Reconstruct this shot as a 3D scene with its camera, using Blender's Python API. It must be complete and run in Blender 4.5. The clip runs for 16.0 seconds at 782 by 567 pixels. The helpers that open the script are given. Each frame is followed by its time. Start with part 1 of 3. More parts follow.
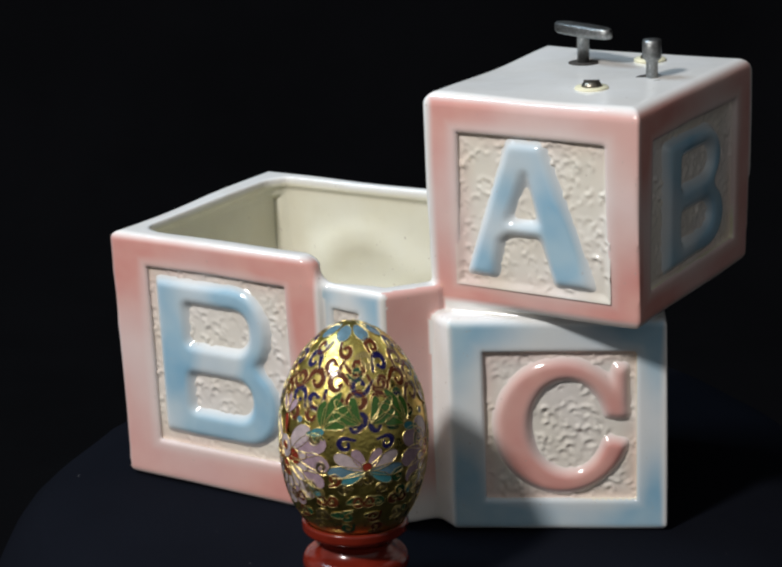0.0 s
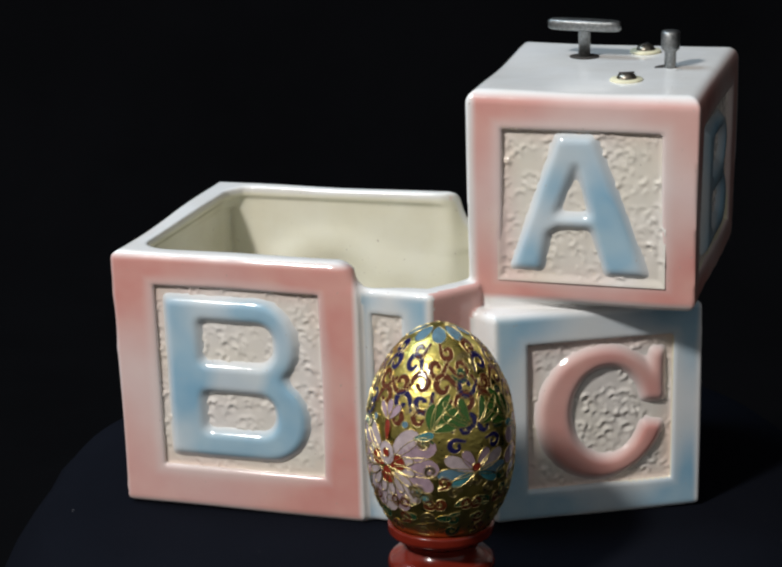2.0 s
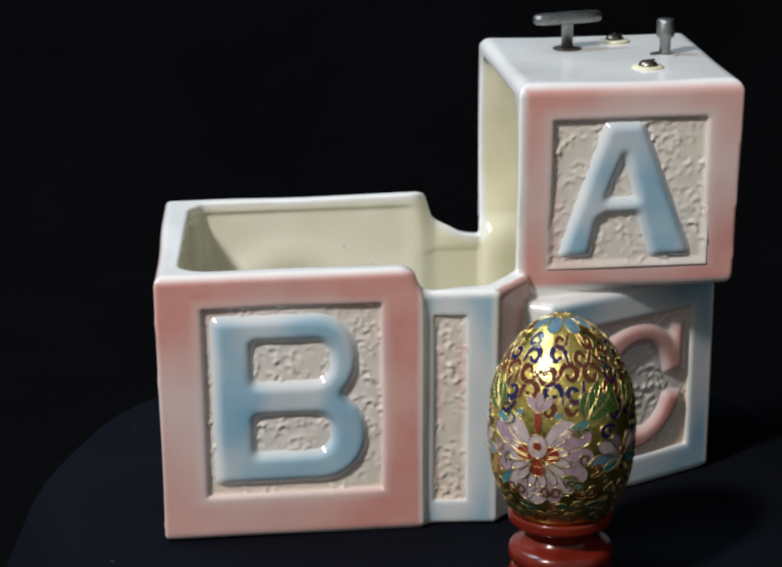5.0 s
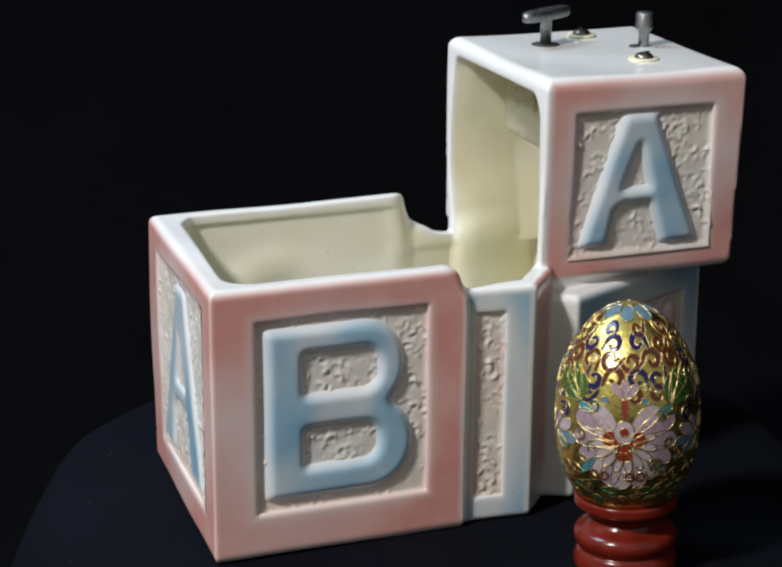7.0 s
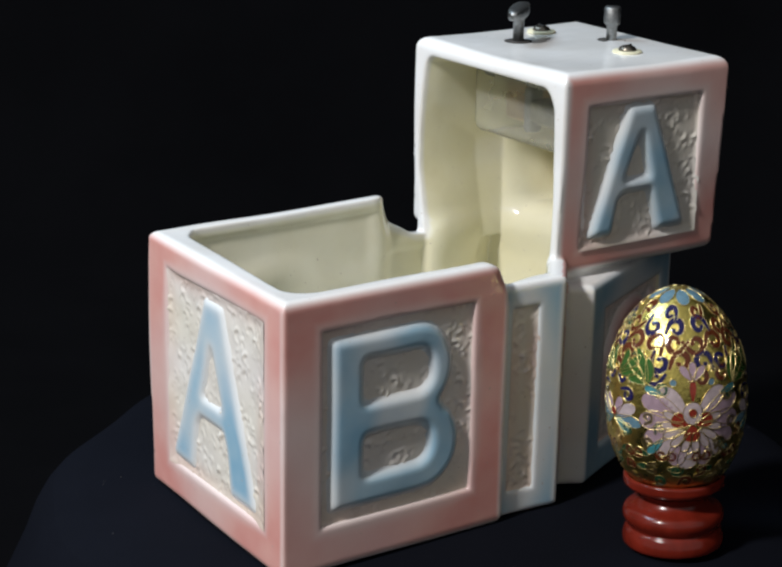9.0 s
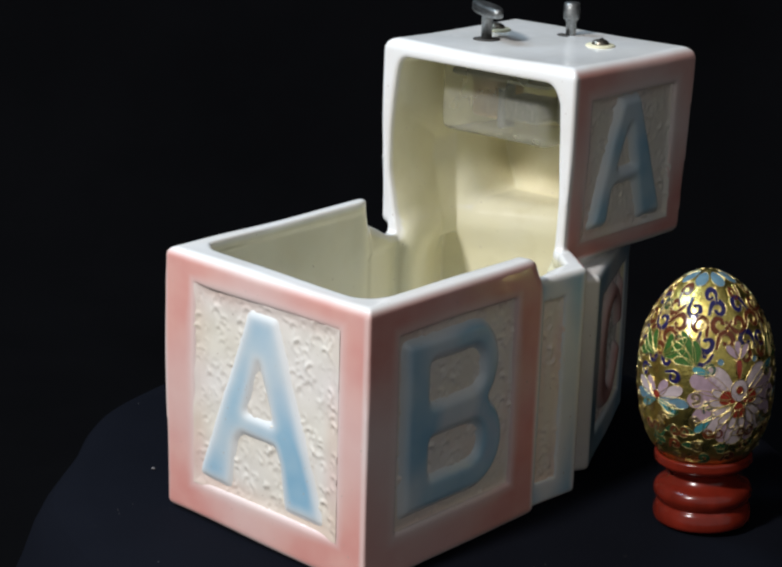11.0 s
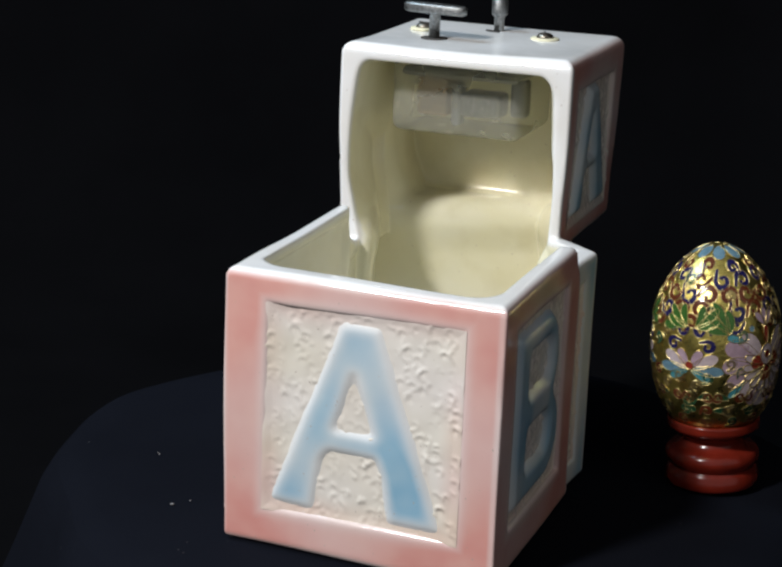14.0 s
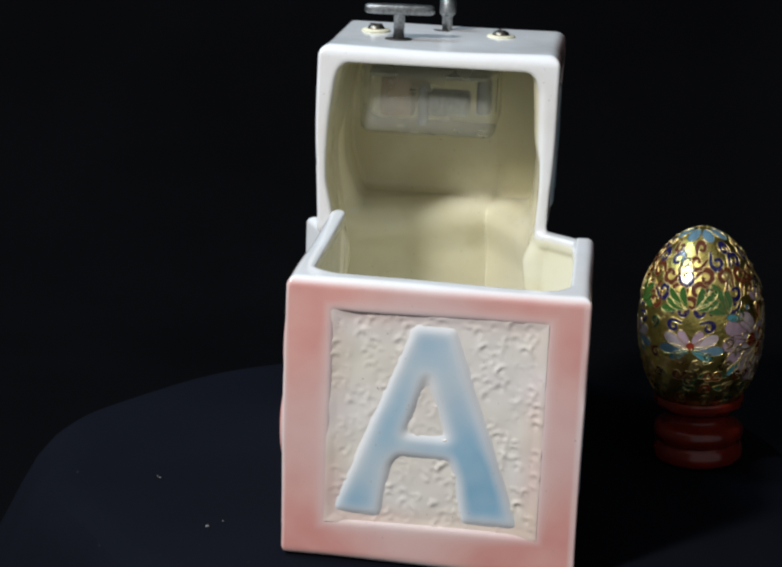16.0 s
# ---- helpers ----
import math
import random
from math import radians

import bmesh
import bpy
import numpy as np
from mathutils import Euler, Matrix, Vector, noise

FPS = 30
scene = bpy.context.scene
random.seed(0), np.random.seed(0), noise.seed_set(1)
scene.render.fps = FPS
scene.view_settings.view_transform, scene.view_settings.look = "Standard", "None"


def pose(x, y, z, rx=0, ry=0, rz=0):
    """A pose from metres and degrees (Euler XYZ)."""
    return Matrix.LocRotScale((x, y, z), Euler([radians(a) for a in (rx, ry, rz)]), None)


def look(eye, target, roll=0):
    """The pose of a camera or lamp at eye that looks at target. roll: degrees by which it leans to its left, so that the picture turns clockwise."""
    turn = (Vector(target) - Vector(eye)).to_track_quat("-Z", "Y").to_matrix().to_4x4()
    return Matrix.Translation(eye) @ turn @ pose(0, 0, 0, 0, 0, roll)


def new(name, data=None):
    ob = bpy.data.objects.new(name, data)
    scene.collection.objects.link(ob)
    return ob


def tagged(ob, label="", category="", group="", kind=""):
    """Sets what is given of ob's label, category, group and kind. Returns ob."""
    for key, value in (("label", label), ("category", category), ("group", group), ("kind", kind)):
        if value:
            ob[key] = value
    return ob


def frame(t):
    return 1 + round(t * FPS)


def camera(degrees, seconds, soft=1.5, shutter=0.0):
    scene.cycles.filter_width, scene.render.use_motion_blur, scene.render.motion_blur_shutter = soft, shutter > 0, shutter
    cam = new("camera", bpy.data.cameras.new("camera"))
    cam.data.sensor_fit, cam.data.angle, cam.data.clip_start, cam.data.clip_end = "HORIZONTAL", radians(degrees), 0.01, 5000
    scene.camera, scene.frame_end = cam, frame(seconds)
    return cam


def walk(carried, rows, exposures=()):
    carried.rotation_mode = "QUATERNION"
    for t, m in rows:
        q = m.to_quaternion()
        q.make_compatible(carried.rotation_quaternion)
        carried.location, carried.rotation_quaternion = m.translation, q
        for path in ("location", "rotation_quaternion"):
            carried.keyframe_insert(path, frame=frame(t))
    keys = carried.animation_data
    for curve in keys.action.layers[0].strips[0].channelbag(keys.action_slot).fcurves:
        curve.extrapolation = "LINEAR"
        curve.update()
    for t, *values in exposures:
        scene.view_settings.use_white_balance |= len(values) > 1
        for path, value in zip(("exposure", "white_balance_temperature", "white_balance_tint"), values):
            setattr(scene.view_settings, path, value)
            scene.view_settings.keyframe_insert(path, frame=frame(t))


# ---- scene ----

# ---- camera: stands still before a slowly turning table ----
cam = camera(23.61, 16.0, soft=2.5)
EYE = Vector((0.0, -0.66, 0.2472))
TILT, YAW, ROLL = radians(15.02), radians(-1.188), -0.954
AIM = EYE + Vector((math.sin(YAW) * math.cos(TILT), math.cos(YAW) * math.cos(TILT), -math.sin(TILT)))
walk(cam, [(0.0, look(EYE, AIM, ROLL)), (16.0, look(EYE, AIM, ROLL))],
     [(0.0, -0.06, 6500, 10), (3.0, -0.06, 6500, 10), (7.5, 0.12, 6380, 10), (14.6, 0.12, 6350, 10), (16.0, 0.12, 6200, 10)])


def turn(t):
    """Degrees by which the turning table stands at t seconds."""
    return -26.287 + t * (7.73995 + t * (-0.0798255 + t * (0.0035863 - t * 0.000057158)))


# the table top leans a little against its axis; the planter stands slightly askew on it
LEAN = pose(0, 0, 0, 3.2, 0, 0)
SKEW = LEAN @ pose(0, 0, 0, 0, 0, -3.7)
MM = 0.001

# ---- light ----
world = bpy.data.worlds.new("world")
scene.world = world
world.use_nodes = True
world.node_tree.nodes["Background"].inputs[0].default_value = (0.98, 0.97, 0.97, 1)
world.node_tree.nodes["Background"].inputs[1].default_value = 0.235


def area_lamp(name, eye, target, size, watts, colour):
    data = bpy.data.lights.new(name, "AREA")
    data.shape, data.size, data.energy, data.color = "DISK", size, watts, colour
    ob = new(name, data)
    ob.matrix_world = look(eye, target)
    return ob


area_lamp("key_lamp", (-0.675, -0.825, 1.02), (0, 0, 0.06), 0.15, 16.9, (1.0, 0.965, 0.935))
# added unseen fill, high at left: brightens and cools the top faces
area_lamp("cool_top_fill", (-0.52, 0.06, 0.92), (0, 0, 0.06), 0.34, 4.8, (0.62, 0.82, 1.0))
scene.view_settings.exposure = 0.0


# ---- materials ----
def material(name):
    m = bpy.data.materials.new(name)
    m.use_nodes = True
    nt = m.node_tree
    return m, nt, nt.nodes["Principled BSDF"]


def node(nt, kind, **values):
    n = nt.nodes.new(kind)
    for key, value in values.items():
        n.inputs[key].default_value = value
    return n


def mix(nt, fac, a, b):
    n = nt.nodes.new("ShaderNodeMix")
    n.data_type = "RGBA"
    for sock, v in ((n.inputs[0], fac), (n.inputs[6], a), (n.inputs[7], b)):
        if hasattr(v, "is_output"):
            nt.links.new(v, sock)
        else:
            sock.default_value = v
    return n.outputs[2]


def noise_tex(nt, scale, detail=3.0, rough=0.55):
    co = nt.nodes.new("ShaderNodeTexCoord")
    n = node(nt, "ShaderNodeTexNoise", Scale=scale, Detail=detail, Roughness=rough)
    nt.links.new(co.outputs["Object"], n.inputs["Vector"])
    return n.outputs["Fac"]


def ramp(nt, src, lo, hi, a=0.0, b=1.0):
    n = node(nt, "ShaderNodeMapRange")
    nt.links.new(src, n.inputs[0])
    for i, v in zip((1, 2, 3, 4), (lo, hi, a, b)):
        n.inputs[i].default_value = v
    return n.outputs[0]


def bump(nt, bsdf, src, strength, distance):
    n = node(nt, "ShaderNodeBump", Strength=strength, Distance=distance)
    nt.links.new(src, n.inputs["Height"])
    nt.links.new(n.outputs[0], bsdf.inputs["Normal"])


def ceramic_material():
    """White glaze with airbrushed pink and blue, cream lining: amounts from the mesh's glaze attribute."""
    m, nt, b = material("glazed_ceramic")
    at = nt.nodes.new("ShaderNodeAttribute")
    at.attribute_name = "glaze"
    sep = nt.nodes.new("ShaderNodeSeparateColor")
    nt.links.new(at.outputs["Color"], sep.inputs[0])
    blot = noise_tex(nt, 45, 3)
    white = mix(nt, ramp(nt, blot, 0.35, 0.7), (0.79, 0.775, 0.745, 1), (0.83, 0.83, 0.82, 1))
    pinks = mix(nt, ramp(nt, noise_tex(nt, 60, 2), 0.3, 0.7), (0.66, 0.30, 0.265, 1), (0.71, 0.39, 0.34, 1))
    blues = mix(nt, ramp(nt, noise_tex(nt, 55, 2), 0.3, 0.7), (0.25, 0.46, 0.62, 1), (0.40, 0.57, 0.67, 1))
    creams = mix(nt, ramp(nt, noise_tex(nt, 30, 3), 0.35, 0.7), (0.76, 0.715, 0.49, 1), (0.79, 0.76, 0.58, 1))
    creams = mix(nt, ramp(nt, noise_tex(nt, 38, 4), 0.50, 0.70, 0.0, 0.55), creams, (0.64, 0.58, 0.35, 1))
    c = mix(nt, sep.outputs[0], white, pinks)
    c = mix(nt, sep.outputs[1], c, blues)
    c = mix(nt, sep.outputs[2], c, creams)
    specks = ramp(nt, noise_tex(nt, 900, 1), 0.76, 0.80)
    c = mix(nt, specks, c, (0.45, 0.38, 0.33, 1))
    nt.links.new(c, b.inputs["Base Color"])
    nt.links.new(ramp(nt, noise_tex(nt, 120, 2), 0.3, 0.7, 0.07, 0.17), b.inputs["Roughness"])
    b.inputs["Specular IOR Level"].default_value = 0.55
    bump(nt, b, noise_tex(nt, 130, 2), 0.10, 0.0008)
    return m


def simple_material(name, colour, rough, metal=0.0, grain=200.0, relief=0.2, vary=0.25, depth=0.0005):
    m, nt, b = material(name)
    dark = tuple(v * (1 - vary) for v in colour) + (1,)
    c = mix(nt, ramp(nt, noise_tex(nt, grain, 3), 0.3, 0.7), dark, (*colour, 1))
    nt.links.new(c, b.inputs["Base Color"])
    nt.links.new(ramp(nt, noise_tex(nt, grain * 0.4, 3), 0.3, 0.7, rough * 0.8, rough * 1.25), b.inputs["Roughness"])
    b.inputs["Metallic"].default_value = metal
    bump(nt, b, noise_tex(nt, grain * 1.7, 3), relief, depth)
    return m


def cloth_material(name, colour, lint):
    m, nt, b = material(name)
    c = mix(nt, ramp(nt, noise_tex(nt, 9, 4), 0.3, 0.7), tuple(v * 0.7 for v in colour) + (1,), (*colour, 1))
    c = mix(nt, ramp(nt, noise_tex(nt, 420, 1), 0.80, 0.83, 0.0, lint), c, (0.35, 0.35, 0.36, 1))
    nt.links.new(c, b.inputs["Base Color"])
    b.inputs["Roughness"].default_value = 0.95
    b.inputs["Specular IOR Level"].default_value = 0.03
    bump(nt, b, noise_tex(nt, 1500, 2), 0.5, 0.0004)
    return m


CERAMIC = ceramic_material()
METAL = simple_material("aged_steel", (0.36, 0.37, 0.365), 0.42, 1.0, 900, 0.35, 0.45)
SCREW = simple_material("screw_steel", (0.30, 0.27, 0.22), 0.38, 1.0, 700, 0.2, 0.4)
WASHER = simple_material("cream_fibre", (0.78, 0.74, 0.52), 0.6, 0.0, 500, 0.2, 0.15)
HOLE = simple_material("dark_hole", (0.05, 0.045, 0.04), 0.8)
BRASS = simple_material("dull_brass", (0.45, 0.33, 0.20), 0.4, 0.7, 300, 0.2, 0.3)


def clear_material():
    m, nt, b = material("hazy_clear_plastic")
    b.inputs["Base Color"].default_value = (0.93, 0.93, 0.82, 1)
    b.inputs["Transmission Weight"].default_value = 0.82
    b.inputs["IOR"].default_value = 1.07
    nt.links.new(ramp(nt, noise_tex(nt, 60, 2), 0.3, 0.7, 0.16, 0.3), b.inputs["Roughness"])
    return m


CLEAR = clear_material()
WORKS = simple_material("grey_works", (0.26, 0.27, 0.28), 0.45, 0.6, 300, 0.2, 0.3)
LACQUER = simple_material("red_lacquered_wood", (0.165, 0.016, 0.008), 0.2, 0.0, 160, 0.12, 0.35)
GOLD = simple_material("gilt_copper", (0.90, 0.74, 0.20), 0.30, 1.0, 500, 0.3, 0.25, 0.0006)
WIRE = simple_material("gold_wire", (0.86, 0.68, 0.28), 0.32, 1.0, 600, 0.2, 0.2)
CLOTH = cloth_material("black_cloth", (0.0058, 0.0068, 0.0107), 0.12)
LINT = simple_material("pale_lint", (0.22, 0.21, 0.21), 0.9)
DROP = cloth_material("black_backdrop", (0.0030, 0.0030, 0.0036), 0.0)


# ---- mesh helpers ----
def part(name, bm, mat, parent, label=""):
    """Links a bmesh as one mesh object under a thing or a part."""
    me = bpy.data.meshes.new(name)
    bm.normal_update()
    bm.to_mesh(me)
    bm.free()
    return part_mesh(name, me, mat, parent, label)


def part_mesh(name, me, mat, parent, label=""):
    me.materials.append(mat)
    me.polygons.foreach_set("use_smooth", [True] * len(me.polygons))
    ob = new(name, me)
    ob.parent = parent
    return tagged(ob, label) if label else ob


def mesh_of(name, verts, quads, glaze=None):
    """A mesh from arrays of vertices (metres) and four-cornered faces, with its glaze amounts."""
    me = bpy.data.meshes.new(name)
    me.vertices.add(len(verts))
    me.vertices.foreach_set("co", np.asarray(verts, np.float32).ravel())
    n = len(quads)
    me.loops.add(4 * n)
    me.loops.foreach_set("vertex_index", np.asarray(quads, np.int32).ravel())
    me.polygons.add(n)
    me.polygons.foreach_set("loop_start", np.arange(n, dtype=np.int32) * 4)
    me.update(calc_edges=True)
    me.validate()
    if glaze is not None:
        at = me.attributes.new("glaze", "FLOAT_COLOR", "POINT")
        at.data.foreach_set("color", np.asarray(glaze, np.float32).ravel())
    return me


def lathe(profile, seg=48, z0=0.0):
    """A turned body from (radius, height) pairs in millimetres."""
    bm = bmesh.new()
    rings = []
    for r, z in profile:
        if r < 0.01:
            rings.append([bm.verts.new((0, 0, (z + z0) * MM))])
        else:
            rings.append([bm.verts.new((r * MM * math.cos(a), r * MM * math.sin(a), (z + z0) * MM))
                          for a in (2 * math.pi * k / seg for k in range(seg))])
    for lo, hi in zip(rings, rings[1:]):
        for k in range(seg):
            j = (k + 1) % seg
            if len(lo) == 1 and len(hi) > 1:
                bm.faces.new((lo[0], hi[j], hi[k]))
            elif len(hi) == 1 and len(lo) > 1:
                bm.faces.new((lo[k], lo[j], hi[0]))
            elif len(lo) > 1:
                bm.faces.new((lo[k], lo[j], hi[j], hi[k]))
    bmesh.ops.recalc_face_normals(bm, faces=bm.faces)
    return bm


def smooth_profile(points, steps=5):
    """Rounds a profile with a spline through its points."""
    p = [points[0], *points, points[-1]]
    out = []
    for a, b, c, d in zip(p, p[1:], p[2:], p[3:]):
        for k in range(steps):
            s = k / steps
            out.append(tuple(0.5 * (2 * b[i] + (c[i] - a[i]) * s + (2 * a[i] - 5 * b[i] + 4 * c[i] - d[i]) * s * s
                                    + (3 * b[i] - a[i] - 3 * c[i] + d[i]) * s ** 3) for i in (0, 1)))
    return out + [points[-1]]


# ---- shapes by distance, in millimetres ----
def poly_dist(poly, x, y):
    """Signed distance in the plane to a closed outline, negative inside."""
    best = np.full(np.broadcast(x, y).shape, 1e9, np.float32)
    inside = np.zeros(best.shape, bool)
    for (ax, ay), (bx, by) in zip(poly, poly[1:] + poly[:1]):
        ex, ey = bx - ax, by - ay
        s = np.clip(((x - ax) * ex + (y - ay) * ey) / (ex * ex + ey * ey), 0, 1)
        best = np.minimum(best, (x - ax - s * ex) ** 2 + (y - ay - s * ey) ** 2)
        if ey:
            inside ^= ((y >= ay) != (y >= by)) & (x < ax + (y - ay) * ex / ey)
    best = np.sqrt(best)
    return np.where(inside, -best, best)


def prism(poly, z0, z1, r, x, y, z):
    """An upright prism on an outline, its edges rounded by r."""
    d = poly_dist(poly, x, y) + r
    h = np.abs(z - (z0 + z1) / 2) - (z1 - z0) / 2 + r
    return np.minimum(np.maximum(d, h), 0) + np.hypot(np.maximum(d, 0), np.maximum(h, 0)) - r


def soft_prism(x0, x1, y0, y1, corner, z0, z1, r, x, y, z):
    """An upright prism on a rectangle with round corners in plan."""
    d = poly_dist(rect(x0 + corner, x1 - corner, y0 + corner, y1 - corner), x, y) - corner + r
    h = np.abs(z - (z0 + z1) / 2) - (z1 - z0) / 2 + r
    return np.minimum(np.maximum(d, h), 0) + np.hypot(np.maximum(d, 0), np.maximum(h, 0)) - r


def rect(x0, x1, y0, y1):
    return [(x0, y0), (x1, y0), (x1, y1), (x0, y1)]


def soft_min(a, b, k):
    h = np.maximum(k - np.abs(a - b), 0) / k
    return np.minimum(a, b) - h * h * k / 4


def soft_max(a, b, k):
    return -soft_min(-a, -b, k)


def step(v, lo, hi):
    s = np.clip((v - lo) / (hi - lo), 0, 1)
    return s * s * (3 - 2 * s)


def cloud(x, y, z, size, seed):
    """Slow smooth variation from 0 to 1."""
    rng = np.random.RandomState(seed)
    out = np.zeros(np.shape(x), np.float32)
    for _ in range(7):
        k = rng.normal(size=3) / size
        out = out + np.sin(k[0] * x + k[1] * y + k[2] * z + rng.uniform(0, 6.28))
    return np.clip(0.5 + out / 6.0, 0, 1)


# ---- the planter's four blocks: outlines on the table, heights ----
BLOCK_B = [(-98.2, -55.2), (-9.5, -55.2), (14.0, 40.8), (-95.0, 40.8)]
BLOCK_I = [(-40, -50.0), (-10.0, -52.5), (15.8, -54.6), (29, -39), (29, 49.0), (0, 40.6), (-40, 38)]
BLOCK_C = [(36.0, -46.4), (101.6, -15.2), (66.0, 59.5), (3.0, 29.0), (26.3, -41.2)]
BLOCK_A = [(25.0, -38.5), (101.4, -38.5), (104.6, 50.8), (25.0, 50.8)]
UC = (0.9033, 0.4289)


class Face:
    """One side of a block: a plane with u to the right, v up and n outwards, and its sunk panel."""

    def __init__(self, origin, u, panel, depth=2.6, soft=2.6):
        self.o, self.u, self.n = origin, u, (u[1], -u[0])
        self.panel, self.depth, self.soft = panel, depth, soft

    def coords(self, x, y):
        dx, dy = x - self.o[0], y - self.o[1]
        return dx * self.u[0] + dy * self.u[1], dx * self.n[0] + dy * self.n[1]

    def place(self, u, v, n):
        return np.stack([self.o[0] + u * self.u[0] + n * self.n[0], self.o[1] + u * self.u[1] + n * self.n[1], v], -1)


FACE_A = Face((0, -38.5), (1.0, 0.0), (36.6, 90.0, 88.4, 139.3))
FACE_B = Face((0, -55.2), (1.0, 0.0), (-83.6, -23.2, 15.5, 83.2))
FACE_SIDE = Face((-96.36, 0), (-0.0333, -0.99944), (-25.0, 41.0, 15.0, 84.2), 1.6, 3.5)
FACE_RIGHT = Face((102.8, 0), (0.0358, 0.99936), (-28.0, 38.0, 90.0, 139.5))
FACE_C = Face((35.6, -46.6), UC, (11.4, 63.2, 11.2, 65.2))
FACE_I = Face((0, -53.3), (0.9967, -0.0811), (-5.2, 5.2, 9.5, 76.6), 2.0)
FACE_BACK = Face((0, 40.8), (-1.0, 0.0), (18.0, 80.0, 15.0, 83.0))
FACES = (FACE_A, FACE_B, FACE_SIDE, FACE_RIGHT, FACE_C, FACE_I, FACE_BACK)


def wobble(x, y, z):
    """Hand-cast unevenness of the walls."""
    return 0.25 * 0.4 * np.sin(x / 7.5 + 2) * np.sin(y / 8.5 + z / 10) + 0.35 * np.sin(x / 23 + z / 31 + 1) + 0.3 * np.sin(y / 19 - z / 27) + 0.2 * np.sin((x + y) / 11 + z / 13)


def descent(x, y, z):
    """How far beyond the slanting end of the first cube's rim."""
    return (x + 13 - 17 * step(y, -40, 30)) * 0.90 + (z - 94.8) * 0.43


def blocks(x, y, z):
    w = wobble(x, y, z)
    # the first cube's far end slopes down to the narrow block
    slope = descent(x, y, z)
    return [soft_max(prism(BLOCK_B, 0, 94.8, 3.0, x, y, z + 0.3 * np.sin(x / 12 + 1) * np.sin(y / 15 + 0.5)) + w * 0.75, slope - 30 * (1 - step(z, 70, 78)), 5.0),
            prism(BLOCK_I, 0, 85.5, 2.2, x, y, z + 9.8 * step(y, -20, 28)) + w * 0.4,
            prism(BLOCK_C, 0, 76.4, 2.6, x, y, z) + w * 0.4,
            prism(BLOCK_A, 78.2, 151.3, 4.2, x, 6 + (y - 6) * (1 + 0.035 * (1 - step(z, 82, 125))), z + 0.25 * np.sin(y / 14 + 1) * np.sin(x / 17)) + w * 0.5]


def hull(x, y, z):
    b, i, c, a = blocks(x, y, z)
    joint = prism([(22, -36), (32, -37), (61, -31.5), (95, -14.5), (78, 27), (64, 48.5), (29, 49.0), (24.5, 46)], 50, 83, 3, x, y, z)
    return soft_min(soft_min(soft_min(b, i, 4.5 + 8 * step(y, 5, 30)), soft_min(c, a, 2.0), 2.0 + 3 * step(y, 5, 30)), joint, 1.0)


def planter_dist(x, y, z):
    d = hull(x, y, z)
    pots = blocks(x, y, z)
    hollow = soft_min(pots[0] + 2.5, pots[1] + 0.6, 2.0) + 7.0
    # the back letter shows inside as a soft dent
    hollow = soft_min(hollow, soft_prism(-90.5, 6, -47.6, 33.4, 9, 25, 130, 5, x - 0.06 * (y + 45), y, z), 2.5)
    ring = np.hypot((x + 46) / 1.35, z - 58)
    hollow = hollow + (3.4 * np.exp(-((ring - 15) / 5.5) ** 2) - 1.6 * np.exp(-(ring / 9) ** 2)) * step(y, 12, 30)
    hollow = soft_min(hollow, prism([(-80, -46), (13.0, -47.4), (21.0, -38.0), (24, -29), (24, 40), (6, 34.0), (-80, 32)], 20, 140, 3, x, y, z), 5.0)
    # the askew cube is hollow too and opens upwards into the cube on it
    well = prism(BLOCK_C, 0, 150, 2.6, x, y, z) + 7.0 + 2.2 * step(z, 60, 74)
    neck = np.maximum(well, prism(rect(20, 97, -28.6, 43.4), 60, 110, 3, x, y, z))
    hollow = soft_min(hollow, np.minimum(np.maximum(well, z - 69.5), neck), 7.0)
    hollow = soft_min(hollow, prism(rect(8, 50, -25, 35), 30, 110, 9, x, y, z), 11.0)
    bulge = (1.8 + 2.4 * step(y, 0, 20)) * np.sin(np.clip((z - 78) / 66, 0, 1) * math.pi) - (1.2 + 3.0 * (1 - step(z, 82, 102))) * step(y, 0, 20)
    upper = prism(rect(6, 97, -28.6, 43.4), 83, 144.6, 3, x, y - bulge * np.sign(y - 7), z)
    upper = soft_max(upper, -descent(x, y, z) - 40 * (1 - step(y, 22, 32)), 3.0)
    hollow = soft_min(hollow, upper, 11.0)
    # a lip stands over the lining along the rim
    hollow = hollow - 1.1 * (1 - step(z, 89.3, 91.6)) * step(z, 60, 75) * (1 - step(x, -8, 2))
    d = soft_max(d, -hollow, 1.0)
    for f in FACES:
        u, n = f.coords(x, y)
        u0, u1, v0, v1 = f.panel
        side = np.maximum(np.maximum(u0 - u, u - u1), np.maximum(v0 - z, z - v1))
        cut = np.maximum(side + 0.5 * (n + f.depth), np.abs(n + f.depth / 2 - 3) - f.depth / 2 - 3)
        d = soft_max(d, -cut, f.soft)
    return d


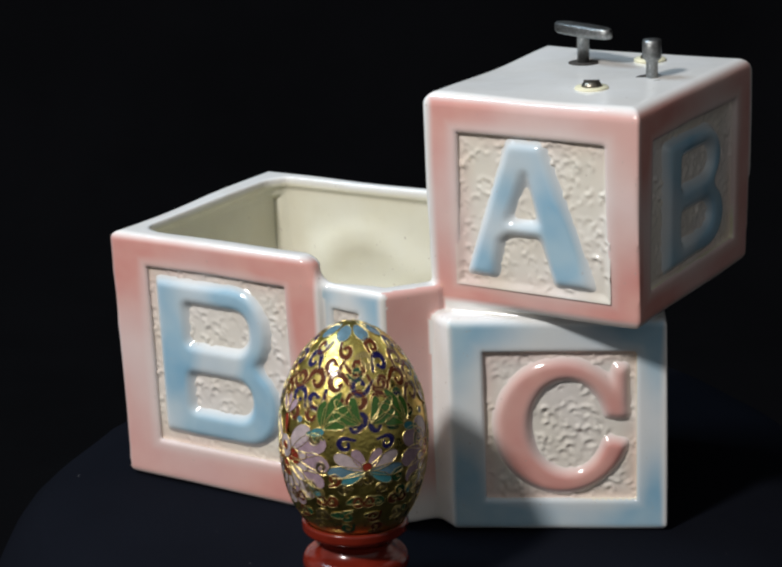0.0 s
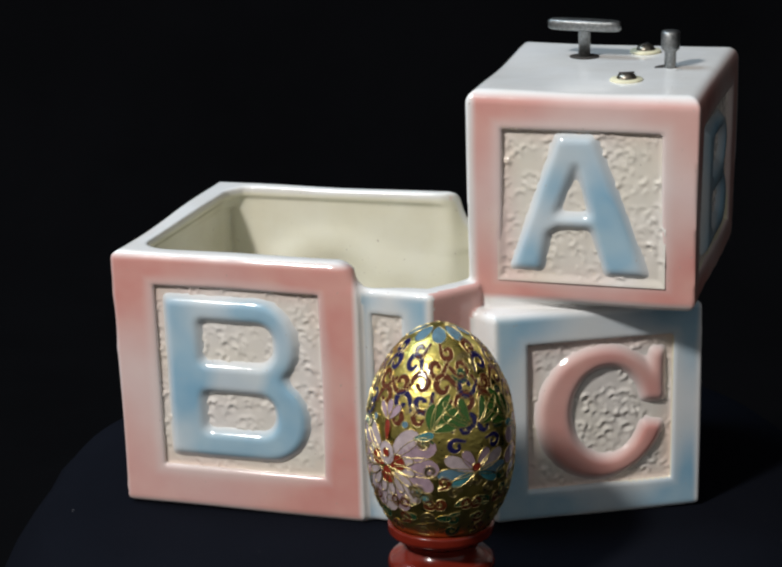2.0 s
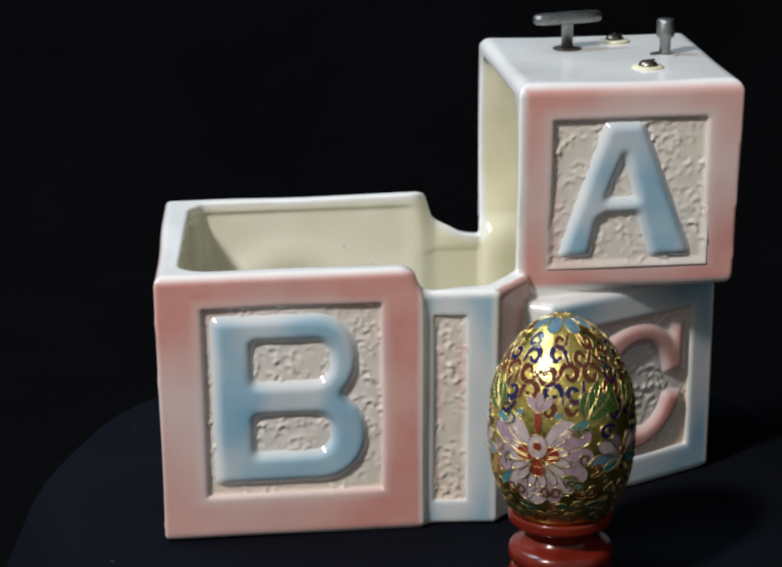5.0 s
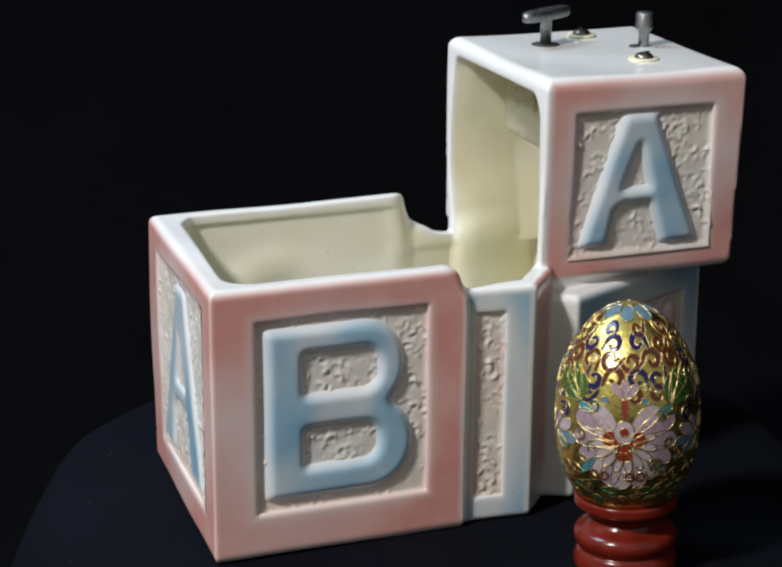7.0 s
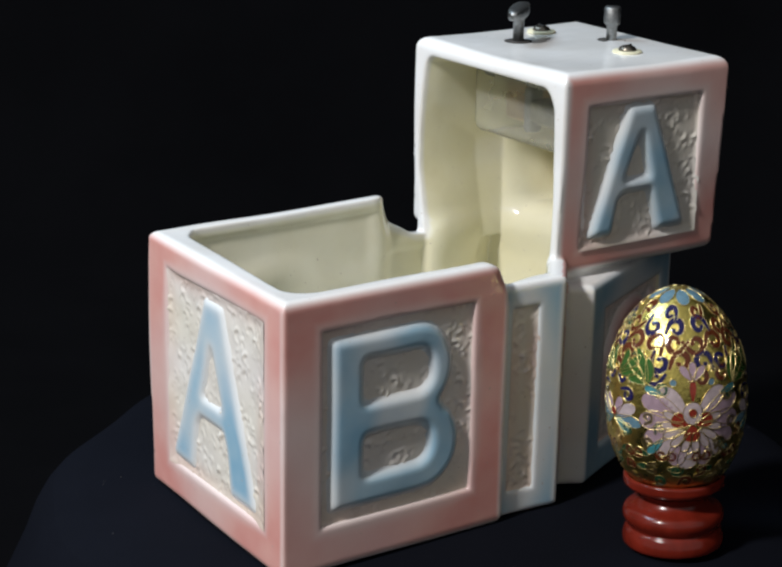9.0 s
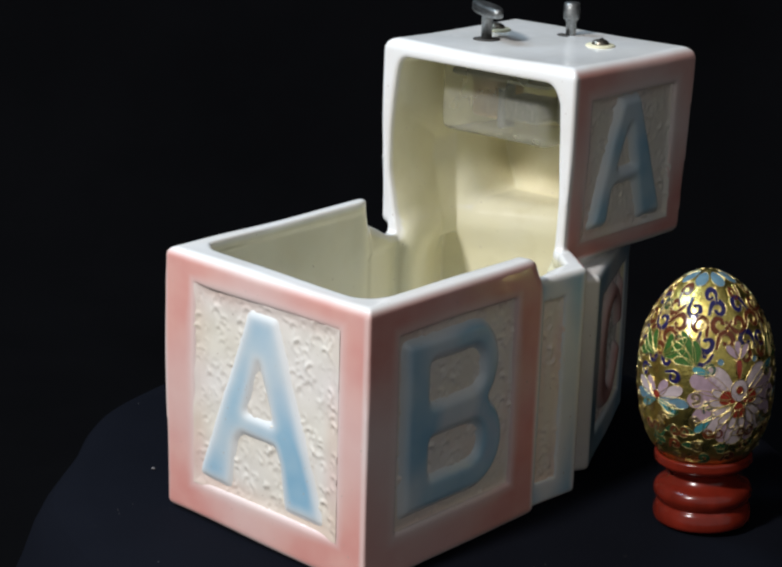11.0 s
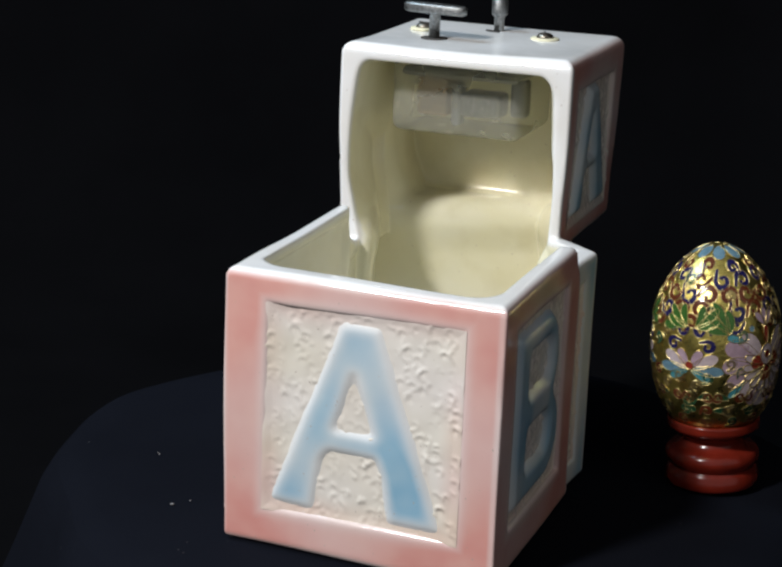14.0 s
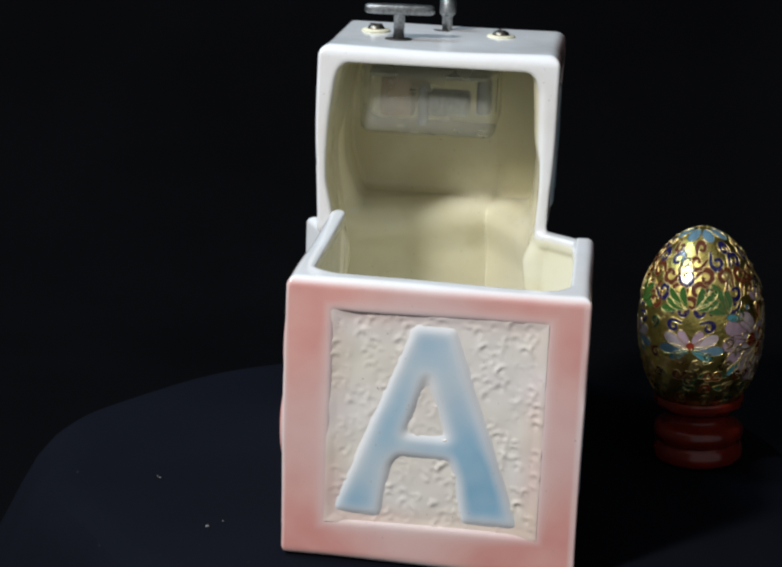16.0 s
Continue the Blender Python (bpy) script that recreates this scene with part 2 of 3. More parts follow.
def surface(dist, lo, hi, h):
    """Vertices and four-cornered faces of the surface where dist is zero."""
    ax = [np.arange(a, b, h, dtype=np.float32) for a, b in zip(lo, hi)]
    d = dist(ax[0][:, None, None], ax[1][None, :, None], ax[2][None, None, :]).astype(np.float32)
    s = d < 0
    nx, ny, nz = (v - 1 for v in d.shape)
    corner = [(i, j, k) for i in (0, 1) for j in (0, 1) for k in (0, 1)]
    count = sum(s[i:i + nx, j:j + ny, k:k + nz].astype(np.int8) for i, j, k in corner)
    cells = np.argwhere((count > 0) & (count < 8))
    index = np.full((nx, ny, nz), -1, np.int32)
    index[tuple(cells.T)] = np.arange(len(cells))
    vals = {c: d[tuple((cells + c).T)] for c in corner}
    total, hits = np.zeros((len(cells), 3), np.float32), np.zeros(len(cells), np.float32)
    for a in corner:
        for k in range(3):
            if a[k] == 0:
                b = tuple(1 if q == k else a[q] for q in range(3))
                cross = (vals[a] < 0) != (vals[b] < 0)
                f = np.where(cross, vals[a] / np.where(cross, vals[a] - vals[b], 1), 0)
                p = np.array(a, np.float32)[None, :] + np.eye(3, dtype=np.float32)[k][None, :] * f[:, None]
                total += np.where(cross[:, None], p, 0)
                hits += cross
    v = np.array(lo, np.float32) + h * (cells + total / hits[:, None])
    quads = []
    for k in range(3):
        p, q = (k + 1) % 3, (k + 2) % 3
        a = [slice(None)] * 3
        b = [slice(None)] * 3
        a[k], b[k] = slice(0, -1), slice(1, None)
        first, second = s[tuple(a)], s[tuple(b)]
        e = np.argwhere(first != second)
        keep = (e[:, p] > 0) & (e[:, q] > 0) & (e[:, p] < d.shape[p] - 1) & (e[:, q] < d.shape[q] - 1)
        e = e[keep]
        flip = second[tuple(e.T)]
        ring = []
        for dp, dq in ((-1, -1), (0, -1), (0, 0), (-1, 0)):
            c = e.copy()
            c[:, p] += dp
            c[:, q] += dq
            ring.append(index[tuple(c.T)])
        ring = np.stack(ring, 1)
        ring[flip] = ring[flip][:, ::-1]
        quads.append(ring)
    for _ in range(2):
        f0 = dist(*v.T)
        g = np.stack([dist(*(v + e).T) - f0 for e in 0.05 * np.eye(3, dtype=np.float32)], 1) / 0.05
        v = v - np.clip(f0 / np.maximum((g * g).sum(1), 0.3), -h, h)[:, None] * g
    return v, np.concatenate(quads)


planter = tagged(new("ceramic_planter"), "vintage pastel ceramic alphabet block planter on black cloth", "planter")


def build_blocks():
    v, quads = surface(planter_dist, (-105, -62, -3), (110, 66, 156), 0.9)
    x, y, z = v.T
    bl = np.stack(blocks(x, y, z))
    owner = np.argmin(np.abs(bl) + np.array([0, 0.3, 0, 0])[:, None], 0)
    deep = hull(x, y, z)
    lining = step(-deep, 1.4, 3.0)
    throat = step(x, 17, 22) * step(y, -29, -25) * (1 - step(y, 38, 42)) * (1 - step(z, 96, 104))
    lining = np.maximum(lining, throat * (deep < -0.6))
    pink, blue = np.zeros(len(v), np.float32), np.zeros(len(v), np.float32)
    size = {id(FACE_A): (26, 104.3, 79.3, 151.2), id(FACE_B): (-100, -9.5, 0, 94.6), id(FACE_SIDE): (-42, 55.2, 0, 94.6),
            id(FACE_RIGHT): (-38.5, 50.5, 79.3, 151.2), id(FACE_C): (0, 72.8, 0, 76.4), id(FACE_I): (-14, 15.5, 0, 85), id(FACE_BACK): (-1.5, 95, 0, 94.6)}
    who = {id(FACE_A): 3, id(FACE_B): 0, id(FACE_SIDE): 0, id(FACE_RIGHT): 3, id(FACE_C): 2, id(FACE_I): 1, id(FACE_BACK): 0}
    for num, f in enumerate(FACES):
        u, n = f.coords(x, y)
        u0, u1, v0, v1 = size[id(f)]
        near = (np.abs(n + 1.5) < 3.2) & (owner == who[id(f)])
        rim = np.minimum(np.minimum(u - u0, u1 - u), np.minimum(z - v0, v1 - z))
        p0, p1, q0, q1 = f.panel
        out = np.maximum(np.maximum(p0 - u, u - p1), np.maximum(q0 - z, z - q1))
        band = step(rim, -0.3, 3.0) * (step(out, -4.0, 6.0) if f is FACE_SIDE else 0.6 * step(out, -2.8, 0.8) + 0.4 * step(out, -0.5, 5.0))
        tone = cloud(x, y, z, 20, 5 + num)
        corner = step(np.abs((u - u0) / (u1 - u0) - 0.5) + np.abs((z - v0) / (v1 - v0) - 0.5), 0.45, 0.85)
        if f in (FACE_C, FACE_I):
            blue = np.where(near, np.maximum(blue, band * (0.25 + 0.65 * tone * tone + 0.65 * corner)), blue)
        else:
            pink = np.where(near, np.maximum(pink, band * (0.48 + 0.42 * tone + 0.35 * corner)), pink)
    # the slanted pink side of the narrow block
    side = ((x - 15.8) * 0.76 - (y + 54.6) * 0.65)
    cheek = (owner == 1) & (np.abs(side) < 1.6) & (y > -53.5)
    pink = np.where(cheek, step(z, 5, 20) * (0.55 + 0.3 * cloud(x, y, z, 20, 3)), pink)
    keep = 1 - lining
    lining = lining * (0.58 + 0.36 * step(x, 0, 24) * step(z, 30, 60))
    glaze = np.stack([np.clip(pink, 0, 1) * keep, np.clip(blue, 0, 1) * keep, lining, np.ones(len(v))], 1)
    quad_owner = owner[quads[:, 0]]
    info = ((0, "pink-framed cube with an open hollow top"), (1, "narrow pale blue block between the cubes"),
            (2, "pale blue cube standing askew"), (3, "pink-framed upper cube with an open side"))
    made = {}
    for k, label in info:
        q = quads[quad_owner == k]
        used, inv = np.unique(q, return_inverse=True)
        me = mesh_of("block", v[used] * MM, inv.reshape(q.shape), glaze[used])
        made[k] = part_mesh("block", me, CERAMIC, planter, label)
    return made


# ---- letters and stippled panels ----
def soften(a, cells):
    """A height field with its edges rounded off over that many cells."""
    k = np.exp(-0.5 * (np.arange(-3 * cells, 3 * cells + 1) / cells) ** 2)
    k /= k.sum()
    pad = 3 * cells
    for axis in (0, 1):
        wide = np.pad(a, [(pad, pad) if q == axis else (0, 0) for q in (0, 1)], mode="edge")
        a = np.apply_along_axis(lambda row: np.convolve(row, k, mode="valid"), axis, wide)
    return a


def grid_mesh(name, f, u, v, n, keep, glaze):
    nu, nv = u.shape
    idx = np.arange(nu * nv).reshape(nu, nv)
    q = np.stack([idx[:-1, :-1], idx[1:, :-1], idx[1:, 1:], idx[:-1, 1:]], -1)
    ok = keep[:-1, :-1] & keep[1:, :-1] & keep[1:, 1:] & keep[:-1, 1:]
    q = q[ok]
    used, inv = np.unique(q, return_inverse=True)
    p = f.place(u, v, n).reshape(-1, 3)[used] * MM
    return mesh_of(name, p, inv.reshape(q.shape), glaze.reshape(-1, 4)[used])


def panel(f, parent, seed, calm=-0.15, fillet=(1.0, 1.6), sides=None, tint=0.0):
    """The sunk ground of a face, stippled with small raised crescents."""
    u0, u1, v0, v1 = f.panel
    u, v = np.meshgrid(np.arange(u0 - 1.6, u1 + 1.6, 0.38), np.arange(v0 - 1.6, v1 + 1.6, 0.38), indexing="ij")
    rng = np.random.RandomState(seed)
    n = np.full(u.shape, -f.depth + 0.55, np.float64) + 0.10 * np.sin(u / 2.9 + seed) * np.sin(v / 2.3)
    for _ in range(int((u1 - u0) * (v1 - v0) / 10)):
        cu, cv, r, a = rng.uniform(u0, u1), rng.uniform(v0, v1), rng.uniform(0.6, 1.7), rng.normal(1.3, 1.1)
        i0, i1 = np.searchsorted(u[:, 0], (cu - 4, cu + 4))
        j0, j1 = np.searchsorted(v[0], (cv - 4, cv + 4))
        du, dv = u[i0:i1, j0:j1] - cu, v[i0:i1, j0:j1] - cv
        rr, turned = np.hypot(du, dv), np.cos(np.arctan2(dv, du) - a)
        thick = (1 - calm) * (0.7 + 0.5 * step(float(cloud(cu, cv, 0.0, 5, seed + 3)), 0.30, 0.65))
        n[i0:i1, j0:j1] += rng.uniform(0.12, 0.48) * thick * np.exp(-((rr - r) / 0.6) ** 2) * step(turned, -0.3, 0.8) \
            - 0.24 * thick * np.exp(-(rr / (r * 0.7)) ** 2)
    edge = np.minimum(np.minimum(u - u0, u1 - u), np.minimum(v - v0, v1 - v))
    n = soften(n, 1)
    n += fillet[0] * (1 - step(edge, -1.6, fillet[1]))
    if sides:
        n += sides[0] * (1 - step(np.minimum(u - u0, u1 - u), -1.6, sides[1]))
    glaze = np.zeros((*u.shape, 4))
    glaze[..., 0] = 0.40 * (1 - step(edge, 0, 8)) * cloud(u, v, 0 * u, 12, seed) + 0.09 + tint * (1 - step(edge, -1.6, 5.0))
    glaze[..., 2] = 0.12 + 0.25 * cloud(u, v, 0 * u, 9, seed + 1)
    glaze[..., 3] = 1
    return part_mesh("panel", grid_mesh("panel", f, u, v, n, np.ones(u.shape, bool), glaze), CERAMIC, parent, "stippled cream white ground")


def letter(f, shapes, parent, box, colour, seed, top=-0.1, label="", bleed=(-1.4, 2.4)):
    """A raised pillowed letter; shapes: (outline, holes) in the box's own 0..1 space, v downwards."""
    u0, u1, v0, v1 = box
    u, v = np.meshgrid(np.arange(u0 - 4, u1 + 4, 0.36), np.arange(v0 - 4, v1 + 4, 0.36), indexing="ij")
    d = np.full(u.shape, 1e3)

    def fit(poly):
        return [(u0 + a * (u1 - u0), v1 - b * (v1 - v0)) for a, b in poly]
    for outline, holes in shapes:
        s = poly_dist(fit(outline), u, v)
        for hole in holes:
            s = soft_max(s, -poly_dist(fit(hole), u, v), 1.5)
        d = soft_min(d, s, 1.0)
    base = -f.depth - 0.5
    n = base + (top + 0.5 - base) * soften(step(-d, -1.8, 1.9), 3) + 0.12 * np.sin(u / 5) * np.sin(v / 6 + seed)
    tone = (0.48 if colour == "blue" else 0.95) + (0.9 if colour == "blue" else 0.4) * cloud(u, v, 0 * u, 10, seed)
    face = soften(step(-d, *bleed), 4) * tone
    glaze = np.zeros((*u.shape, 4))
    glaze[..., 1 if colour == "blue" else 0] = face
    glaze[..., 3] = 1
    return part_mesh("letter", grid_mesh("letter", f, u, v, n, d < 3.4, glaze), CERAMIC, parent, label)


def rounded(u0, u1, v0, v1, r, left=True):
    """A rectangle with round corners, on its right side alone if left is False."""
    out = []
    for cx, cy, a0, rr in ((u1 - r, v1 - r, 0, r), (u0 + r, v1 - r, 90, r if left else 0.02), (u0 + r, v0 + r, 180, r if left else 0.02), (u1 - r, v0 + r, 270, r)):
        if rr != r:
            cx = u0 + rr
            cy = v1 - rr if a0 == 90 else v0 + rr
        out += [(cx + rr * math.cos(radians(a0 + k * 22.5)), cy + rr * math.sin(radians(a0 + k * 22.5))) for k in range(5)]
    return out


def arc(cx, cy, rx, ry, a0, a1, n=9):
    return [(cx + rx * math.cos(radians(a0 + (a1 - a0) * k / (n - 1))), cy + ry * math.sin(radians(a0 + (a1 - a0) * k / (n - 1)))) for k in range(n)]


LETTER_A = [([(0.345, 0.03), (0.585, 0.03), (0.92, 0.965), (0.655, 0.965), (0.56, 0.66), (0.36, 0.66), (0.30, 0.70), (0.255, 0.95), (0.05, 0.95)],
             [[(0.47, 0.245), (0.355, 0.555), (0.55, 0.555)]])]
LETTER_A_SIDE = [([(0.38, 0.03), (0.585, 0.03), (0.94, 0.985), (0.645, 0.985), (0.61, 0.76), (0.575, 0.68), (0.335, 0.675), (0.30, 0.72), (0.255, 0.985), (0.0, 0.975)],
                  [[(0.455, 0.285), (0.365, 0.555), (0.555, 0.56)]])]
LETTER_B = [([(0.06, 0.055), *arc(0.62, 0.29, 0.24, 0.235, -90, 50), (0.80, 0.51), *arc(0.66, 0.70, 0.25, 0.235, -40, 90), (0.06, 0.935)],
             [rounded(0.275, 0.715, 0.185, 0.405, 0.09, False), rounded(0.28, 0.715, 0.575, 0.78, 0.09, False)])]
LETTER_C = [([*arc(0.51, 0.505, 0.445, 0.455, 12, 352, 40), *arc(0.55, 0.50, 0.245, 0.305, 350, 14, 30)], []),
            (rect(0.84, 0.945, 0.09, 0.455), [])]


def build_reliefs(made):
    blue = "pale blue raised letter"
    panel(FACE_A, made[3], 11)
    letter(FACE_A, LETTER_A, made[3], FACE_A.panel, "blue", 1, label=blue)
    panel(FACE_RIGHT, made[3], 12)
    letter(FACE_RIGHT, LETTER_B, made[3], (-20, 34, 89, 138), "blue", 2, label=blue)
    panel(FACE_B, made[0], 13)
    letter(FACE_B, LETTER_B, made[0], FACE_B.panel, "blue", 3, label=blue)
    for u, v, r in ((-45.5, 46.5, 0.35), (-47.5, 46.8, 0.25), (-56.0, 26.5, 0.3), (-70.0, 58.0, 0.18)):
        pit = part("pit", lathe([(0, 0), (r, 0), (r * 0.8, 0.12), (0, 0.16)], 10), HOLE, made[0], "dark pinhole in the glaze")
        x, y, z = FACE_B.place(np.float64(u), np.float64(v), np.float64(-0.05))
        pit.matrix_basis = pose(x * MM, y * MM, z * MM, 90, 0, 0)
    panel(FACE_SIDE, made[0], 14, 0.35, (0.4, 2.0), (0.75, 9.0), 0.06)
    letter(FACE_SIDE, LETTER_A_SIDE, made[0], FACE_SIDE.panel, "blue", 4, -0.6, blue, (-0.2, 5.2))
    panel(FACE_C, made[2], 15)
    letter(FACE_C, LETTER_C, made[2], FACE_C.panel, "pink", 5, label="pink raised letter")
    panel(FACE_I, made[1], 16, -0.3)
    panel(FACE_BACK, made[0], 17)
    letter(FACE_BACK, LETTER_B, made[0], FACE_BACK.panel, "pink", 6, top=4.6, label="pink raised letter")


# ---- fittings of the music box, on and in the upper block ----
def place(ob, x, y, z, rz=0):
    ob.matrix_basis = pose(x * MM, y * MM, z * MM, 0, 0, rz)
    return ob


TOP = 151.0


def build_winding_key():
    bm = lathe([(0, -2), (2.1, -2), (2.1, 9.6), (2.6, 10.2), (2.6, 11), (0, 11)], 20)
    key = part("winding_key", bm, METAL, planter, "dull grey steel winding key")
    place(key, 53.3, 24.2, TOP)
    bm = bmesh.new()
    n = 28
    rim = [(13.4 * math.copysign(abs(math.cos(a)) ** 0.9, math.cos(a)), 3.4 * math.copysign(abs(math.sin(a)) ** 0.7, math.sin(a)))
           for a in (2 * math.pi * k / n for k in range(n))]
    levels = ((0.93, 9.7), (1.0, 10.3), (1.0, 12.6), (0.93, 13.2))
    rings = [[bm.verts.new((x * s * MM, y * s * MM, z * MM)) for x, y in rim] for s, z in levels]
    for lo, hi in zip(rings, rings[1:]):
        for k in range(n):
            bm.faces.new((lo[k], lo[(k + 1) % n], hi[(k + 1) % n], hi[k]))
    bm.faces.new(rings[0][::-1])
    bm.faces.new(rings[-1])
    part("wing", bm, METAL, key, "flat oval steel wing")
    return key


def build_fittings():
    knob = part("pull_knob", lathe([(0, -2), (2.0, -2), (2.0, 5.5), (2.3, 6.2), (3.1, 6.8), (3.2, 7.4), (3.2, 12.4), (2.8, 13), (0, 13.1)], 24), METAL, planter, "grey knurled stop knob")
    place(knob, 85.7, 8.4, TOP)
    for x, y, r in ((53.3, 24.2, 5.2), (85.7, 8.4, 5.4)):
        place(part("hole", lathe([(0, 0.05), (r, 0.05), (r, 0.35), (0, 0.35)], 28), HOLE, planter, "dark drilled hole"), x, y, TOP)
    for x, y, rz in ((74.2, -13.8, 20), (73.4, 35.3, 75)):
        washer = place(part("washer", lathe([(2.0, 0), (5.4, 0), (5.6, 0.5), (5.3, 1.0), (2.0, 1.1)], 28), WASHER, planter, "cream fibre washer"), x, y, TOP, rz)
        bm = lathe([(0, 0.6), (3.3, 0.6), (3.4, 1.2), (2.9, 2.2), (1.8, 2.8), (0, 3.0)], 24)
        screw = part("screw", bm, SCREW, washer, "domed slotted screw")
        bm = bmesh.new()
        bmesh.ops.create_cube(bm, size=1.0, matrix=Matrix.Translation((0, 0, 2.85 * MM)) @ Matrix.Diagonal((5.2 * MM, 0.7 * MM, 0.5 * MM, 1)))
        slot = part("slot", bm, HOLE, screw)
    # movement under the top, in a clear case
    bm = bmesh.new()
    bmesh.ops.create_cube(bm, size=1.0, matrix=Matrix.Translation((0.064, 0.011, 0.1305)) @ Matrix.Diagonal((0.044, 0.052, 0.029, 1)))
    bmesh.ops.bevel(bm, geom=bm.edges[:], offset=0.004, segments=3, affect="EDGES", profile=0.5)
    case = part("movement_case", bm, CLEAR, planter, "hazy clear plastic music movement case")
    case.visible_shadow = False
    for name, x, y, z, dx, dy, dz, mat in (("bedplate", 64, 11, 139, 38, 46, 3, WORKS), ("comb", 58, 4, 127, 14, 16, 9, METAL), ("spring_barrel", 64, 24, 129, 18, 13, 16, BRASS),
                                           ("gear_cover", 55, 13.5, 127, 8, 4, 17, WORKS), ("governor", 60, -9, 130, 8, 5, 14, WORKS)):
        bm = bmesh.new()
        bmesh.ops.create_cube(bm, size=1.0, matrix=Matrix.Translation((x * MM, y * MM, z * MM)) @ Matrix.Diagonal((dx * MM, dy * MM, dz * MM, 1)))
        bmesh.ops.bevel(bm, geom=bm.edges[:], offset=0.0016, segments=2, affect="EDGES", profile=0.5)
        part(name, bm, mat, case)


# ---- egg and stand ----
EGG_FOOT = Vector((23.2 * MM, -101.8 * MM, -5.2 * MM))
EGG_LOW, EGG_TOP, EGG_WIDE, EGG_R = 18.2, 90.4, 55.0, 23.3


def egg_radius(z):
    s = (z - EGG_WIDE) / ((EGG_TOP - EGG_WIDE) if z > EGG_WIDE else (EGG_WIDE - EGG_LOW))
    return EGG_R * max(1 - abs(s) ** (2.0 if z > EGG_WIDE else 2.6), 0) ** (0.555 if z > EGG_WIDE else 0.5)


def build_egg():
    egg = tagged(new("decorated_egg"), "gilt cloisonne egg with enamel scrolls and lotus flowers", "egg")
    prof = [(egg_radius(z), z) for z in (EGG_LOW + (EGG_TOP - EGG_LOW) * (0.5 - 0.5 * math.cos(math.pi * k / 48)) for k in range(49))]
    prof[0], prof[-1] = (0, EGG_LOW), (0, EGG_TOP)
    part("shell", lathe(prof, 72), GOLD, egg, "hammered gilt shell")
    return egg


ENAMEL = {k: simple_material(k + "_enamel", c, 0.14, 0.0, 500, 0.08, 0.3) for k, c in (
    ("brown", (0.11, 0.028, 0.010)), ("navy", (0.014, 0.012, 0.07)), ("green", (0.04, 0.11, 0.02)), ("lilac", (0.38, 0.27, 0.32)),
    ("rose_white", (0.50, 0.41, 0.42)), ("teal", (0.06, 0.24, 0.27)), ("red", (0.26, 0.035, 0.02)), ("sky", (0.12, 0.22, 0.28)), ("dark_green", (0.02, 0.07, 0.03)))}


def egg_point(turned, z, up):
    """A point over the shell: degrees round, height and lift in millimetres."""
    z = min(max(z, EGG_LOW + 0.3), EGG_TOP - 0.15)
    r, e = egg_radius(z), 0.2
    slope = (egg_radius(z + e) - egg_radius(z - e)) / (2 * e)
    k = 1 / math.hypot(1, slope)
    a = radians(turned)
    return ((r + up * k) * math.cos(a) * MM, (r + up * k) * math.sin(a) * MM, (z - up * k * slope) * MM)


def on_egg(at, a, b, up):
    """The flat pattern point (a to the right, b up, millimetres) laid on the shell round the spot at."""
    z = at[1] + b * 0.97
    r = max(egg_radius(min(max(z, EGG_LOW + 1), EGG_TOP - 1)), 5.0)
    return egg_point(at[0] + math.degrees(a / r), z, up)


def tube(bm, pts, r, closed):
    """A thin wire through points over the shell, of four sides."""
    n = len(pts)
    axis = Vector((0, 0, 56 * MM))
    rings = []
    for k in range(n):
        p = Vector(pts[k])
        t = Vector(pts[(k + 1) % n if closed else min(k + 1, n - 1)]) - Vector(pts[k - 1 if closed else max(k - 1, 0)])
        out = (p - axis).normalized()
        side = t.cross(out).normalized()
        rings.append([bm.verts.new(p + side * (r * i * MM) + out * (r * j * MM)) for i, j in ((1, -0.6), (0.7, 0.8), (-0.7, 0.8), (-1, -0.6))])
    for k in range(n if closed else n - 1):
        lo, hi = rings[k], rings[(k + 1) % n]
        for q in range(3):
            bm.faces.new((lo[q], hi[q], hi[q + 1], lo[q + 1]))


def enamel_patch(egg, name, at, outline, colour, up=0.16, wire=0.10):
    """A field of enamel within a soldered gold wire."""
    bm = bmesh.new()
    n = len(outline)
    ca, cb = sum(p[0] for p in outline) / n, sum(p[1] for p in outline) / n
    rings = [[bm.verts.new(on_egg(at, ca + (a - ca) * s, cb + (b - cb) * s, up)) for a, b in outline] for s in (1.0, 0.66, 0.33)]
    mid = bm.verts.new(on_egg(at, ca, cb, up))
    for lo, hi in zip(rings, rings[1:]):
        for k in range(n):
            bm.faces.new((lo[k], lo[(k + 1) % n], hi[(k + 1) % n], hi[k]))
    for k in range(n):
        bm.faces.new((rings[-1][k], rings[-1][(k + 1) % n], mid))
    field = part(name, bm, ENAMEL[colour], egg, colour.replace("_", " ") + " enamel")
    bm = bmesh.new()
    tube(bm, [on_egg(at, a, b, up + 0.05) for a, b in outline], wire, True)
    part("wire", bm, WIRE, field, "gold wire edge")
    return field


